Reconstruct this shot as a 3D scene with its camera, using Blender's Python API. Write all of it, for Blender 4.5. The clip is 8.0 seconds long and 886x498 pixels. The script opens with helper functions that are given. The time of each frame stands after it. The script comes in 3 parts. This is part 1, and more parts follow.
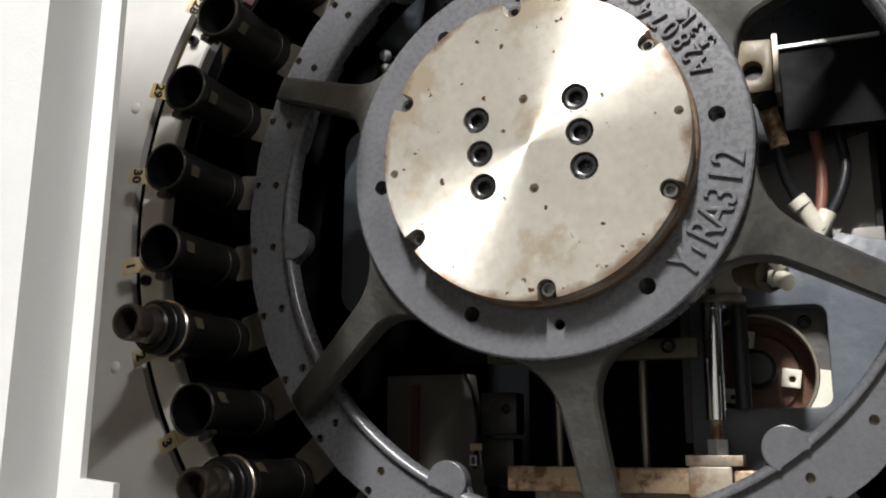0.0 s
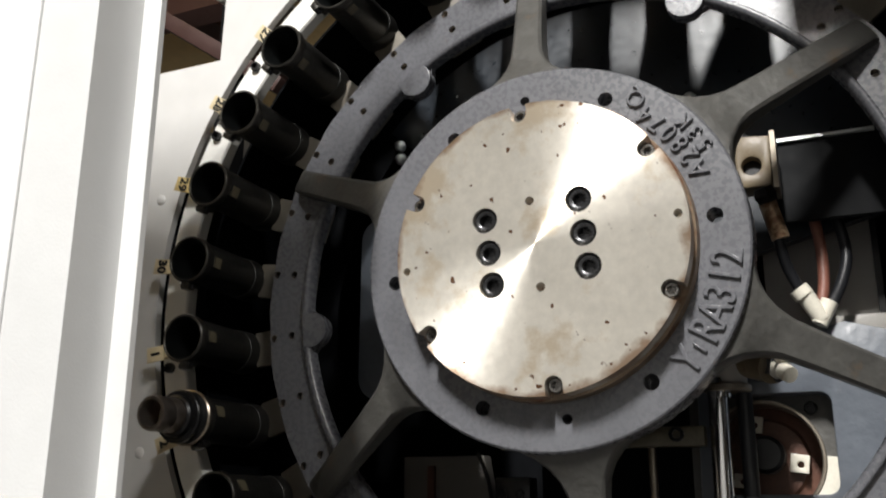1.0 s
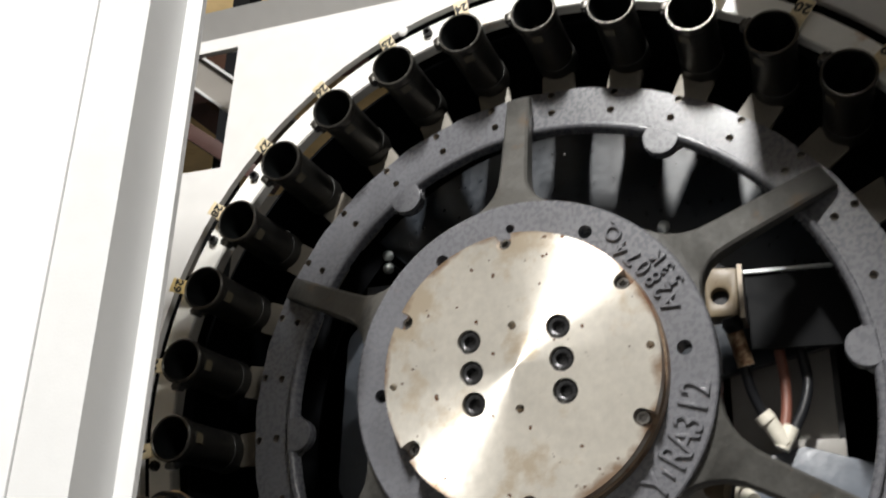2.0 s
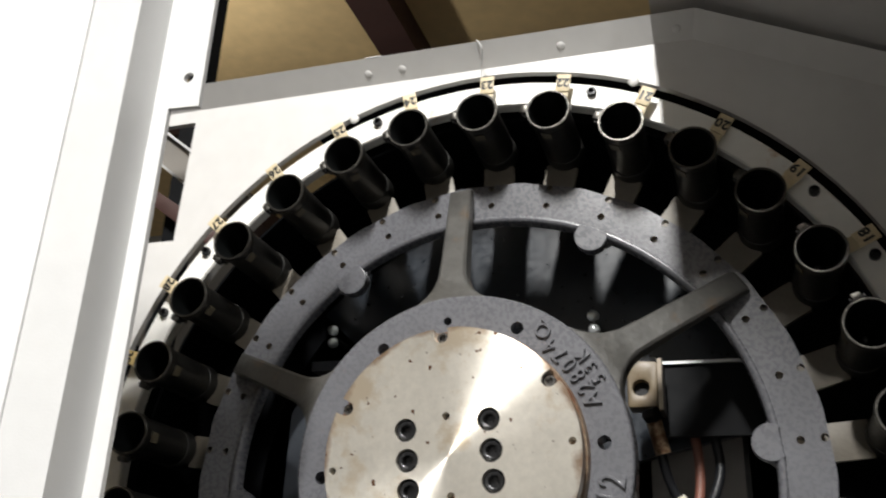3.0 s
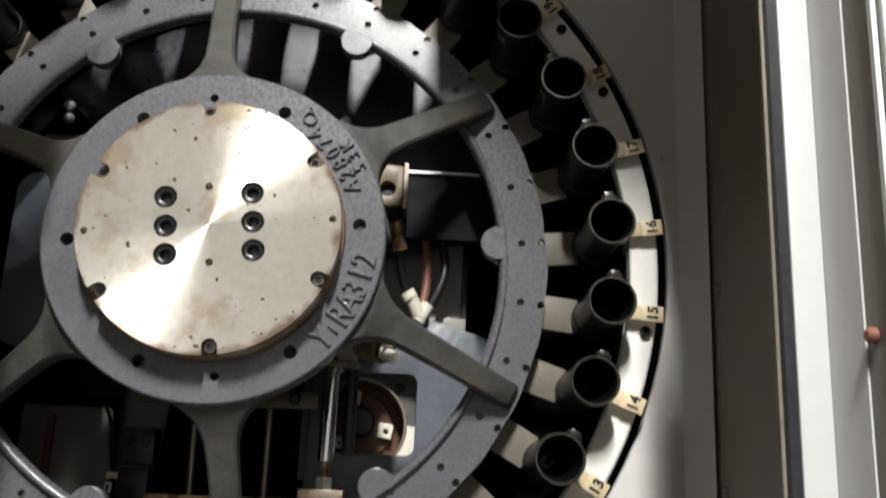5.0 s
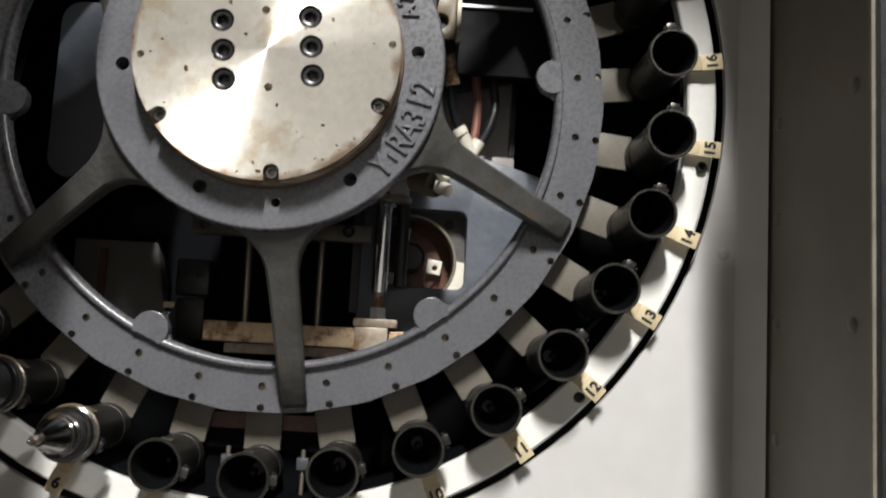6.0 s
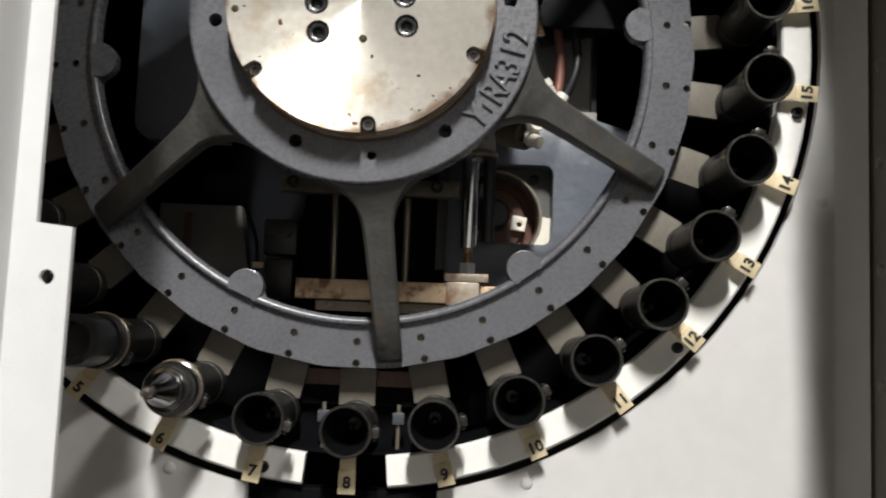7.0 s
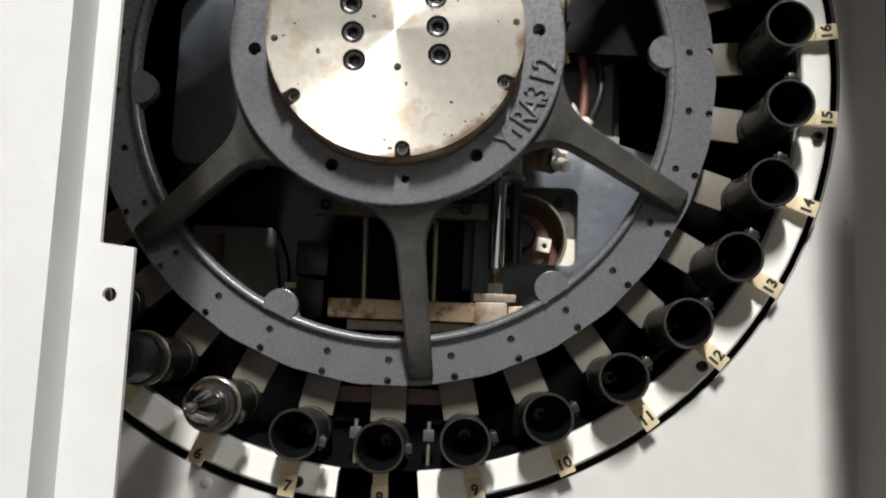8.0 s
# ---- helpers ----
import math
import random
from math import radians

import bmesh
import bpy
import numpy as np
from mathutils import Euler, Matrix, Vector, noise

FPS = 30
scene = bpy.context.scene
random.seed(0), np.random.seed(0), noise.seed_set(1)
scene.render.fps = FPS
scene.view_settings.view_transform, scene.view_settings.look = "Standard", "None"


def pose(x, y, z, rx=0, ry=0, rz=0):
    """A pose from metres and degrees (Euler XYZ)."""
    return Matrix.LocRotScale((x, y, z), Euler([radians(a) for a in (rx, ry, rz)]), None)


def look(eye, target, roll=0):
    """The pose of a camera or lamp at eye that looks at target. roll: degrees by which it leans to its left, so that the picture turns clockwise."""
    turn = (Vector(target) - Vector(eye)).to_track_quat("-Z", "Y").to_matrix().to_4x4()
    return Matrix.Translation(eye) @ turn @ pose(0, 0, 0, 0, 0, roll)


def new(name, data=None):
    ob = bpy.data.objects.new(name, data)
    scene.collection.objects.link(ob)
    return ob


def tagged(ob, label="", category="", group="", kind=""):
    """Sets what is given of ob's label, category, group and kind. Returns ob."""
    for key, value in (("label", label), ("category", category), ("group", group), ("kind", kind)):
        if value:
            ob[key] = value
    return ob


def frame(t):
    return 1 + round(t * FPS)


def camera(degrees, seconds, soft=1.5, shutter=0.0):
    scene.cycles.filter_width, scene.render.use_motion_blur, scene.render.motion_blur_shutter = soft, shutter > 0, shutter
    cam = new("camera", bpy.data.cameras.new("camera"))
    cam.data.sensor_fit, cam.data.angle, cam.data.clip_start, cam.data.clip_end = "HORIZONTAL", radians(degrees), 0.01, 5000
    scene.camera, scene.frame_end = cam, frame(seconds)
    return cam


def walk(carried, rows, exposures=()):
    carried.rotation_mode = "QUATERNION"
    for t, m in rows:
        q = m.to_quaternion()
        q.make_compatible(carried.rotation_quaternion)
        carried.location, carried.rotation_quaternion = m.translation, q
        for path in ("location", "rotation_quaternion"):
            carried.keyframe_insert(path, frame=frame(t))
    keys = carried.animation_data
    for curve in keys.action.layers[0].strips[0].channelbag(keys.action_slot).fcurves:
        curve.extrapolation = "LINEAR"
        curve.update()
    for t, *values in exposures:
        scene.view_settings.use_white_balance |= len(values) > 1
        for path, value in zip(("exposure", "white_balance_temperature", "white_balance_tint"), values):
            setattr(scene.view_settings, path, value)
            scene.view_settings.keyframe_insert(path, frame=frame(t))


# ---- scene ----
# ---------------------------------------------------------------- camera
cam = camera(51.1, 8.0, soft=1.9, shutter=0.4)
walk(cam, [
    (0, pose(0.2674, -1.0586, 1.2846, 102.32, -0.38, 22.18)),
    (0.5, pose(0.2728, -1.0702, 1.3058, 103.44, 0.16, 21.85)),
    (1, pose(0.2981, -1.1016, 1.3222, 105.58, -0.15, 23.61)),
    (1.5, pose(0.3143, -1.1340, 1.3439, 106.96, -0.12, 24.46)),
    (1.7, pose(0.3020, -1.1532, 1.3464, 108.41, -0.51, 23.20)),
    (2.8, pose(0.3673, -1.2486, 1.3860, 113.14, -3.39, 19.21)),
    (3, pose(0.3561, -1.2699, 1.3967, 112.55, -2.30, 17.88)),
    (3.5, pose(0.3453, -1.2726, 1.3765, 112.03, -3.41, 12.18)),
    (4, pose(0.3090, -1.2773, 1.3555, 111.02, -3.35, 3.67)),
    (4.5, pose(0.2827, -1.2852, 1.3251, 108.76, -3.24, 0.06)),
    (5, pose(0.2581, -1.3059, 1.2785, 105.04, -2.42, -2.60)),
    (5.2, pose(0.2443, -1.3132, 1.2687, 103.16, -2.02, -2.67)),
    (6.3, pose(0.1838, -1.2798, 1.2124, 96.31, -3.38, -2.03)),
    (6.5, pose(0.1736, -1.2768, 1.2102, 96.20, -2.79, -1.43)),
    (7, pose(0.1228, -1.2773, 1.1820, 95.84, -2.29, 0.22)),
    (7.5, pose(0.0924, -1.2831, 1.1768, 95.61, -2.72, 1.19)),
    (8, pose(0.0955, -1.3129, 1.1748, 97.20, -2.39, 0.82)),
], exposures=[(0.0, 0.0), (2.0, 0.0), (3.0, -0.08), (4.5, -0.1), (8.0, -0.12)])

# ---------------------------------------------------------------- light
HUB = Vector((0, 0, 1.6))
world = bpy.data.worlds.new("workshop_air")
scene.world = world
world.use_nodes = True
world.node_tree.nodes["Background"].inputs[0].default_value = (0.9, 0.95, 1.0, 1)
world.node_tree.nodes["Background"].inputs[1].default_value = 0.0


def tube_light(name, at, target, size_x, size_y, watts, colour):
    data = bpy.data.lights.new(name, "AREA")
    data.shape, data.size, data.size_y, data.energy, data.color = "RECTANGLE", size_x, size_y, watts, colour
    ob = new(name, data)
    ob.matrix_world = look(at, target)
    return ob


tube_light("tube_light", (0.20, -3.8, 4.75), (0.20, -3.8, 0), 0.17, 1.6, 760, (1.0, 0.985, 0.955))
tube_light("tube_light", (3.1, -3.6, 4.6), (3.1, -3.6, 0), 0.26, 1.3, 215, (1.0, 0.985, 0.955))
# added upward fill that brightens the ceiling; no fixture stands there
tube_light("tube_light", (-3.0, 1.2, 3.7), (-3.0, 1.2, 6), 0.2, 1.3, 75, (1.0, 0.97, 0.92))


# ---------------------------------------------------------------- materials
def paint(name, base, rough=0.5, metal=0.0, vary=0.12, scale=18.0, bump=0.05, bump_scale=220.0, stain=None, stain_at=0.62, stain_scale=6.0,
          spec=0.5, coat=0.0, per_object=0.0, rough_vary=1.0):
    """A surface with two scales of colour variation, stains and a fine relief."""
    mat = bpy.data.materials.new(name)
    mat.use_nodes = True
    nt = mat.node_tree
    n, link = nt.nodes, nt.links.new
    bsdf = n["Principled BSDF"]
    bsdf.inputs["Metallic"].default_value = metal
    bsdf.inputs["Specular IOR Level"].default_value = spec
    bsdf.inputs["Coat Weight"].default_value = coat
    pos = n.new("ShaderNodeTexCoord")

    def noise_node(sc, detail=4.0):
        t = n.new("ShaderNodeTexNoise")
        t.inputs["Scale"].default_value, t.inputs["Detail"].default_value = sc, detail
        link(pos.outputs["Object"], t.inputs["Vector"])
        return t

    def ramp(src, a, b, lo, hi):
        r = n.new("ShaderNodeMapRange")
        r.inputs["From Min"].default_value, r.inputs["From Max"].default_value = a, b
        r.inputs["To Min"].default_value, r.inputs["To Max"].default_value = lo, hi
        link(src, r.inputs["Value"])
        return r.outputs["Result"]

    coarse, fine = noise_node(scale), noise_node(scale * 9, 6.0)
    hsv = n.new("ShaderNodeHueSaturation")
    hsv.inputs["Color"].default_value = (*base, 1)
    total = n.new("ShaderNodeMath")
    total.operation = "MULTIPLY"
    link(ramp(coarse.outputs["Fac"], 0.3, 0.7, 1 - vary, 1 + vary), total.inputs[0])
    link(ramp(fine.outputs["Fac"], 0.3, 0.7, 1 - vary * 0.6, 1 + vary * 0.6), total.inputs[1])
    value = total.outputs[0]
    if per_object:
        info = n.new("ShaderNodeObjectInfo")
        more = n.new("ShaderNodeMath")
        more.operation = "MULTIPLY"
        link(value, more.inputs[0])
        link(ramp(info.outputs["Random"], 0, 1, 1 - per_object, 1 + per_object), more.inputs[1])
        value = more.outputs[0]
    link(value, hsv.inputs["Value"])
    colour = hsv.outputs["Color"]
    if stain:
        spots = noise_node(stain_scale, 9.0)
        spots.inputs["Roughness"].default_value = 0.68
        mix = n.new("ShaderNodeMix")
        mix.data_type = "RGBA"
        mix.inputs["B"].default_value = (*stain, 1)
        link(ramp(spots.outputs["Fac"], stain_at, stain_at + 0.1, 0, 0.85), mix.inputs["Factor"])
        link(colour, mix.inputs["A"])
        colour = mix.outputs["Result"]
    link(colour, bsdf.inputs["Base Color"])
    link(ramp(fine.outputs["Fac"], 0.25, 0.75, rough - 0.08 * rough_vary, rough + 0.1 * rough_vary), bsdf.inputs["Roughness"])
    if bump:
        grain = noise_node(bump_scale, 3.0)
        b = n.new("ShaderNodeBump")
        b.inputs["Strength"].default_value, b.inputs["Distance"].default_value = bump, 0.004
        link(grain.outputs["Fac"], b.inputs["Height"])
        link(b.outputs["Normal"], bsdf.inputs["Normal"])
    return mat


CAST = paint("grey_cast_paint", (0.102, 0.103, 0.113), 0.27, vary=0.08, bump=0.065, bump_scale=230, stain=(0.12, 0.075, 0.045), stain_at=0.69, stain_scale=11)
CAST_DARK = paint("grey_cast_paint_oily", (0.055, 0.058, 0.066), 0.36, vary=0.15, bump=0.08, bump_scale=120, stain=(0.05, 0.035, 0.02), stain_at=0.6)
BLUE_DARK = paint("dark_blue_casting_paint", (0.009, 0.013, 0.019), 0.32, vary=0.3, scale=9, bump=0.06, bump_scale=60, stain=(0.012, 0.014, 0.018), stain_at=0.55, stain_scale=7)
SPOKE = paint("worn_spoke_paint", (0.066, 0.064, 0.059), 0.45, vary=0.2, bump=0.25, bump_scale=110, stain=(0.10, 0.07, 0.045), stain_at=0.6, stain_scale=16)
BODY_BLUE = paint("blue_grey_machine_paint", (0.105, 0.118, 0.14), 0.4, vary=0.08, bump=0.25, bump_scale=70, stain=(0.09, 0.08, 0.07), stain_at=0.68)
WHITE = paint("white_enclosure_paint", (0.50, 0.50, 0.497), 0.42, vary=0.03, scale=5, bump=0.05, bump_scale=420, stain=(0.62, 0.52, 0.38), stain_at=0.74, stain_scale=4)
PANEL = paint("cream_panel_paint", (0.585, 0.575, 0.56), 0.5, vary=0.04, scale=4, bump=0.05, bump_scale=420, stain=(0.55, 0.43, 0.28), stain_at=0.72, stain_scale=3.2)
# the cream paint again, darkened to carry the side wall's shade
SIDE_PANEL = paint("shaded_cream_side_paint", (0.150, 0.135, 0.115), 0.5, vary=0.1, scale=5, bump=0.05, bump_scale=380, stain=(0.22, 0.18, 0.14), stain_at=0.66, stain_scale=3.5)
ROOF_PANEL = paint("grey_roof_paint", (0.56, 0.55, 0.54), 0.5, vary=0.05, scale=5, bump=0.05, bump_scale=380, stain=(0.26, 0.22, 0.17), stain_at=0.7, stain_scale=3.5)
GREY_PANEL = paint("grey_panel_paint", (0.185, 0.172, 0.155), 0.5, vary=0.05, scale=5, bump=0.05, bump_scale=380, stain=(0.32, 0.26, 0.20), stain_at=0.7, stain_scale=3.5)
NYLON = paint("white_nylon", (0.82, 0.81, 0.77), 0.38, vary=0.04, scale=9, bump=0.03, stain=(0.50, 0.28, 0.10), stain_at=0.645, stain_scale=13)
POT = paint("black_oxide_pot", (0.018, 0.0175, 0.016), 0.38, metal=0.2, vary=0.3, scale=30, bump=0.12, stain=(0.042, 0.036, 0.027), stain_at=0.6, stain_scale=22, per_object=0.2)
POT_EDGE = paint("worn_pot_edge", (0.075, 0.071, 0.064), 0.33, metal=0.8, vary=0.3, scale=60, bump=0.1, stain=(0.05, 0.045, 0.04), stain_at=0.5, stain_scale=40, per_object=0.3)
# darker than the pots: shade inside the bores is in this colour
BORE = paint("shaded_oily_bore", (0.003, 0.0035, 0.0035), 0.34, vary=0.3, bump=0.05)
BRACKET = paint("dull_zinc_bracket", (0.165, 0.148, 0.122), 0.5, metal=0.1, vary=0.14, scale=25, bump=0.08, stain=(0.15, 0.10, 0.055), stain_at=0.64, stain_scale=20, per_object=0.12)
TAG = paint("aged_cream_tag", (0.60, 0.50, 0.32), 0.5, vary=0.12, scale=40, bump=0.04, stain=(0.35, 0.20, 0.08), stain_at=0.68, stain_scale=40, per_object=0.16)
INK = paint("black_ink", (0.012, 0.012, 0.012), 0.5, vary=0.1, bump=0)
BLACK = paint("black_steel", (0.02, 0.02, 0.021), 0.36, metal=0.4, vary=0.25, bump=0.05)
SCREW = paint("black_cap_screw", (0.045, 0.045, 0.047), 0.26, metal=0.8, vary=0.3, scale=90, bump=0.1)
# almost no colour: the deep shade behind the wheel is put into it
SHADOWY = paint("near_black_shade", (0.003, 0.0033, 0.004), 0.6, vary=0.3, scale=7, bump=0.08, bump_scale=60, spec=0.05)
CHROME = paint("hard_chrome", (0.72, 0.72, 0.72), 0.1, metal=1.0, vary=0.05, bump=0)
SHAFT = paint("dull_round_steel", (0.30, 0.26, 0.21), 0.33, metal=0.7, vary=0.05, bump=0, rough_vary=0)
CREAM = paint("dirty_cream_casting", (0.155, 0.12, 0.075), 0.45, vary=0.15, scale=30, bump=0.05, stain=(0.11, 0.06, 0.03), stain_at=0.6, stain_scale=30)
CLEVIS = paint("pale_rust_flecked_block", (0.42, 0.36, 0.285), 0.42, metal=0.3, vary=0.15, bump=0.08, stain=(0.24, 0.11, 0.05), stain_at=0.50, stain_scale=28)
EDGE_SCREW = paint("worn_edge_screw", (0.20, 0.19, 0.18), 0.24, metal=0.9, vary=0.2, scale=90, bump=0)
NUT = paint("pale_zinc", (0.70, 0.73, 0.73), 0.35, metal=0.5, vary=0.1, bump=0)
HOLDER = paint("dark_tool_steel", (0.20, 0.17, 0.145), 0.30, metal=0.85, vary=0.08, scale=25, bump=0, rough_vary=0.2)
PULL_RING = paint("worn_bright_ring", (0.42, 0.36, 0.29), 0.28, metal=0.9, vary=0.15, scale=60, bump=0, rough_vary=0.3)
HEAD_PAINT = paint("pale_grey_cylinder_paint", (0.42, 0.40, 0.37), 0.45, vary=0.05, bump=0.05)
REAR_GREY = paint("warm_grey_rear_sheet", (0.34, 0.325, 0.30), 0.5, vary=0.08, scale=6, bump=0.04)
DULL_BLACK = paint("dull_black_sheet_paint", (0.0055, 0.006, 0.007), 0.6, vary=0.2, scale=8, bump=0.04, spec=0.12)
YELLOW_TAG = paint("yellower_tag", (0.66, 0.50, 0.22), 0.45, vary=0.08, scale=40, bump=0)
CHUCK = paint("bright_chuck_steel", (0.24, 0.235, 0.23), 0.17, metal=1.0, vary=0.04, scale=30, bump=0, rough_vary=0.1)
OLD_LABEL = paint("stained_label", (0.085, 0.072, 0.045), 0.5, vary=0.3, scale=60, bump=0)
RUSTY = paint("rust_speckled_steel", (0.54, 0.40, 0.26), 0.42, metal=0.4, vary=0.2, scale=24, bump=0.2, stain=(0.14, 0.055, 0.022), stain_at=0.48, stain_scale=34)
RUST_EDGE = paint("rusty_turned_edge", (0.27, 0.20, 0.14), 0.42, metal=0.5, vary=0.3, scale=24, bump=0.2, stain=(0.16, 0.06, 0.025), stain_at=0.5, stain_scale=30)
BROWN = paint("brown_rusty_casting", (0.115, 0.054, 0.037), 0.5, vary=0.3, scale=14, bump=0.2)
PLASTIC = paint("white_plastic_fitting", (0.72, 0.68, 0.58), 0.35, vary=0.1, scale=40, bump=0)
HOSE_BLACK = paint("black_rubber_hose", (0.016, 0.017, 0.02), 0.42, vary=0.2, bump=0.05)
EDGING = paint("worn_black_rubber_edging", (0.055, 0.054, 0.058), 0.45, vary=0.15, bump=0.05)
HOSE_RED = paint("red_brown_hose", (0.21, 0.085, 0.06), 0.5, vary=0.15, scale=30, bump=0.05)
INSULATION = paint("tan_roof_insulation", (0.74, 0.55, 0.28), 0.7, vary=0.10, scale=1.2, bump=0.2, bump_scale=9, stain=(0.48, 0.30, 0.12), stain_at=0.6, stain_scale=0.9)
PURLIN = paint("dark_red_purlin", (0.055, 0.026, 0.022), 0.55, vary=0.15, scale=3, bump=0)
PLASTER = paint("workshop_wall_paint", (0.28, 0.275, 0.265), 0.7, vary=0.06, scale=1.5, bump=0.05)
CONCRETE = paint("concrete_floor", (0.055, 0.053, 0.051), 0.6, vary=0.12, scale=1.8, bump=0.1, stain=(0.15, 0.14, 0.13), stain_at=0.6, stain_scale=1.5)


def turned_steel():
    """Face-turned steel: fine rings round the hub, so light draws a streak along the radius; rust freckles towards the rim."""
    mat = paint("face_turned_steel", (0.75, 0.71, 0.635), 0.31, metal=0.74, vary=0.09, scale=14, bump=0.02, bump_scale=90, stain=(0.60, 0.50, 0.37), stain_at=0.52, stain_scale=10, rough_vary=0.25)
    nt = mat.node_tree
    n, link = nt.nodes, nt.links.new
    bsdf = n["Principled BSDF"]
    tangent = n.new("ShaderNodeTangent")
    tangent.direction_type, tangent.axis = "RADIAL", "Y"
    link(tangent.outputs["Tangent"], bsdf.inputs["Tangent"])
    bsdf.inputs["Anisotropic"].default_value = 0.9
    bsdf.inputs["Anisotropic Rotation"].default_value = 0.25
    # freckles crowd towards the rim
    pos = n.new("ShaderNodeTexCoord")
    flat = n.new("ShaderNodeVectorMath")
    flat.operation = "MULTIPLY"
    flat.inputs[1].default_value = (1, 0, 1)
    size = n.new("ShaderNodeVectorMath")
    size.operation = "LENGTH"
    link(pos.outputs["Object"], flat.inputs[0])
    link(flat.outputs[0], size.inputs[0])
    ragged = n.new("ShaderNodeTexNoise")
    ragged.inputs["Scale"].default_value, ragged.inputs["Detail"].default_value = 30, 8
    link(pos.outputs["Object"], ragged.inputs["Vector"])
    near = n.new("ShaderNodeMath")
    near.operation = "MULTIPLY_ADD"
    near.inputs[1].default_value = 0.045
    link(ragged.outputs["Fac"], near.inputs[0])
    link(size.outputs["Value"], near.inputs[2])
    edge = n.new("ShaderNodeMapRange")
    edge.inputs["From Min"].default_value, edge.inputs["From Max"].default_value = 0.1825, 0.1915
    edge.inputs["To Max"].default_value = 0.8
    link(near.outputs[0], edge.inputs["Value"])
    mix = n.new("ShaderNodeMix")
    mix.data_type = "RGBA"
    mix.inputs["B"].default_value = (0.26, 0.14, 0.065, 1)
    old = bsdf.inputs["Base Color"].links[0].from_socket
    link(edge.outputs["Result"], mix.inputs["Factor"])
    link(old, mix.inputs["A"])
    freckle = n.new("ShaderNodeTexNoise")
    freckle.inputs["Scale"].default_value, freckle.inputs["Detail"].default_value = 74, 2
    link(pos.outputs["Object"], freckle.inputs["Vector"])
    few = n.new("ShaderNodeMapRange")
    few.inputs["From Min"].default_value, few.inputs["From Max"].default_value = 0.70, 0.72
    link(freckle.outputs["Fac"], few.inputs["Value"])
    rust = n.new("ShaderNodeMix")
    rust.data_type = "RGBA"
    rust.inputs["B"].default_value = (0.14, 0.07, 0.035, 1)
    link(few.outputs["Result"], rust.inputs["Factor"])
    link(mix.outputs["Result"], rust.inputs["A"])
    link(rust.outputs["Result"], bsdf.inputs["Base Color"])
    # fine turning marks
    rings = n.new("ShaderNodeTexNoise")
    rings.noise_dimensions = "1D"
    rings.inputs["Scale"].default_value, rings.inputs["Detail"].default_value = 900, 2
    link(size.outputs["Value"], rings.inputs["W"])
    marks = n.new("ShaderNodeBump")
    marks.inputs["Strength"].default_value, marks.inputs["Distance"].default_value = 0.02, 0.002
    link(rings.outputs["Fac"], marks.inputs["Height"])
    link(bsdf.inputs["Normal"].links[0].from_socket, marks.inputs["Normal"])
    link(marks.outputs["Normal"], bsdf.inputs["Normal"])
    return mat


TURNED = turned_steel()


# ---------------------------------------------------------------- mesh helpers
def finish(bm, name, material, smooth=32, bevel=0.0):
    bmesh.ops.recalc_face_normals(bm, faces=bm.faces)
    if bevel:
        sharp = [e for e in bm.edges if len(e.link_faces) == 2 and e.calc_face_angle(0) > 0.7]
        bmesh.ops.bevel(bm, geom=sharp, offset=bevel, segments=2, profile=0.5, affect="EDGES", clamp_overlap=True)
    me = bpy.data.meshes.new(name)
    bm.to_mesh(me)
    bm.free()
    if smooth:
        me.polygons.foreach_set("use_smooth", [True] * len(me.polygons))
        me.set_sharp_from_angle(angle=radians(smooth))
    me.materials.append(material)
    return me


def put(name, me, parent=None, label="", at=None):
    ob = new(name, me)
    if parent:
        ob.parent = parent
    if at is not None:
        ob.matrix_basis = at
    if label:
        tagged(ob, label)
    return ob


def part(name, bm, material, parent, label="", smooth=32, bevel=0.0, at=None):
    return put(name, finish(bm, name, material, smooth, bevel), parent, label, at)


def arc(cx, cz, r, a0, a1, n):
    return [(cx + r * math.cos(radians(a0 + (a1 - a0) * i / n)), cz + r * math.sin(radians(a0 + (a1 - a0) * i / n))) for i in range(n + 1)]


def ring_of(cx, cz, r, n=20):
    return arc(cx, cz, r, 0, 360, n)[:-1]


def slab(outline, holes, y0, y1):
    """A flat plate in the x-z plane between y0 and y1, with holes right through."""
    bm = bmesh.new()
    edges = []
    for loop in (outline, *holes):
        vs = [bm.verts.new((x, y0, z)) for x, z in loop]
        edges += [bm.edges.new((vs[i - 1], vs[i])) for i in range(len(vs))]
    bmesh.ops.triangle_fill(bm, use_beauty=True, use_dissolve=False, edges=edges, normal=(0, -1, 0))
    out = bmesh.ops.extrude_face_region(bm, geom=bm.faces[:])
    bmesh.ops.translate(bm, vec=(0, y1 - y0, 0), verts=[v for v in out["geom"] if isinstance(v, bmesh.types.BMVert)])
    return bm


def lathe(profile, n=32, a0=0, a1=360, bm=None, closed=True):
    """Turns a profile of (radius, y) round the y axis."""
    bm = bm or bmesh.new()
    full = abs(a1 - a0) >= 360
    rows = []
    for i in range(n if full else n + 1):
        a = radians(a0 + (a1 - a0) * i / n)
        rows.append([bm.verts.new((r * math.cos(a), y, r * math.sin(a))) for r, y in profile])
    m = len(profile)
    for i in range(n):
        p, q = rows[i], rows[(i + 1) % len(rows)]
        for j in range(m if closed else m - 1):
            k = (j + 1) % m
            bm.faces.new((p[j], p[k], q[k], q[j]))
    if not full and closed:
        bm.faces.new(rows[0])
        bm.faces.new(rows[-1])
    bmesh.ops.remove_doubles(bm, verts=bm.verts, dist=1e-6)
    return bm


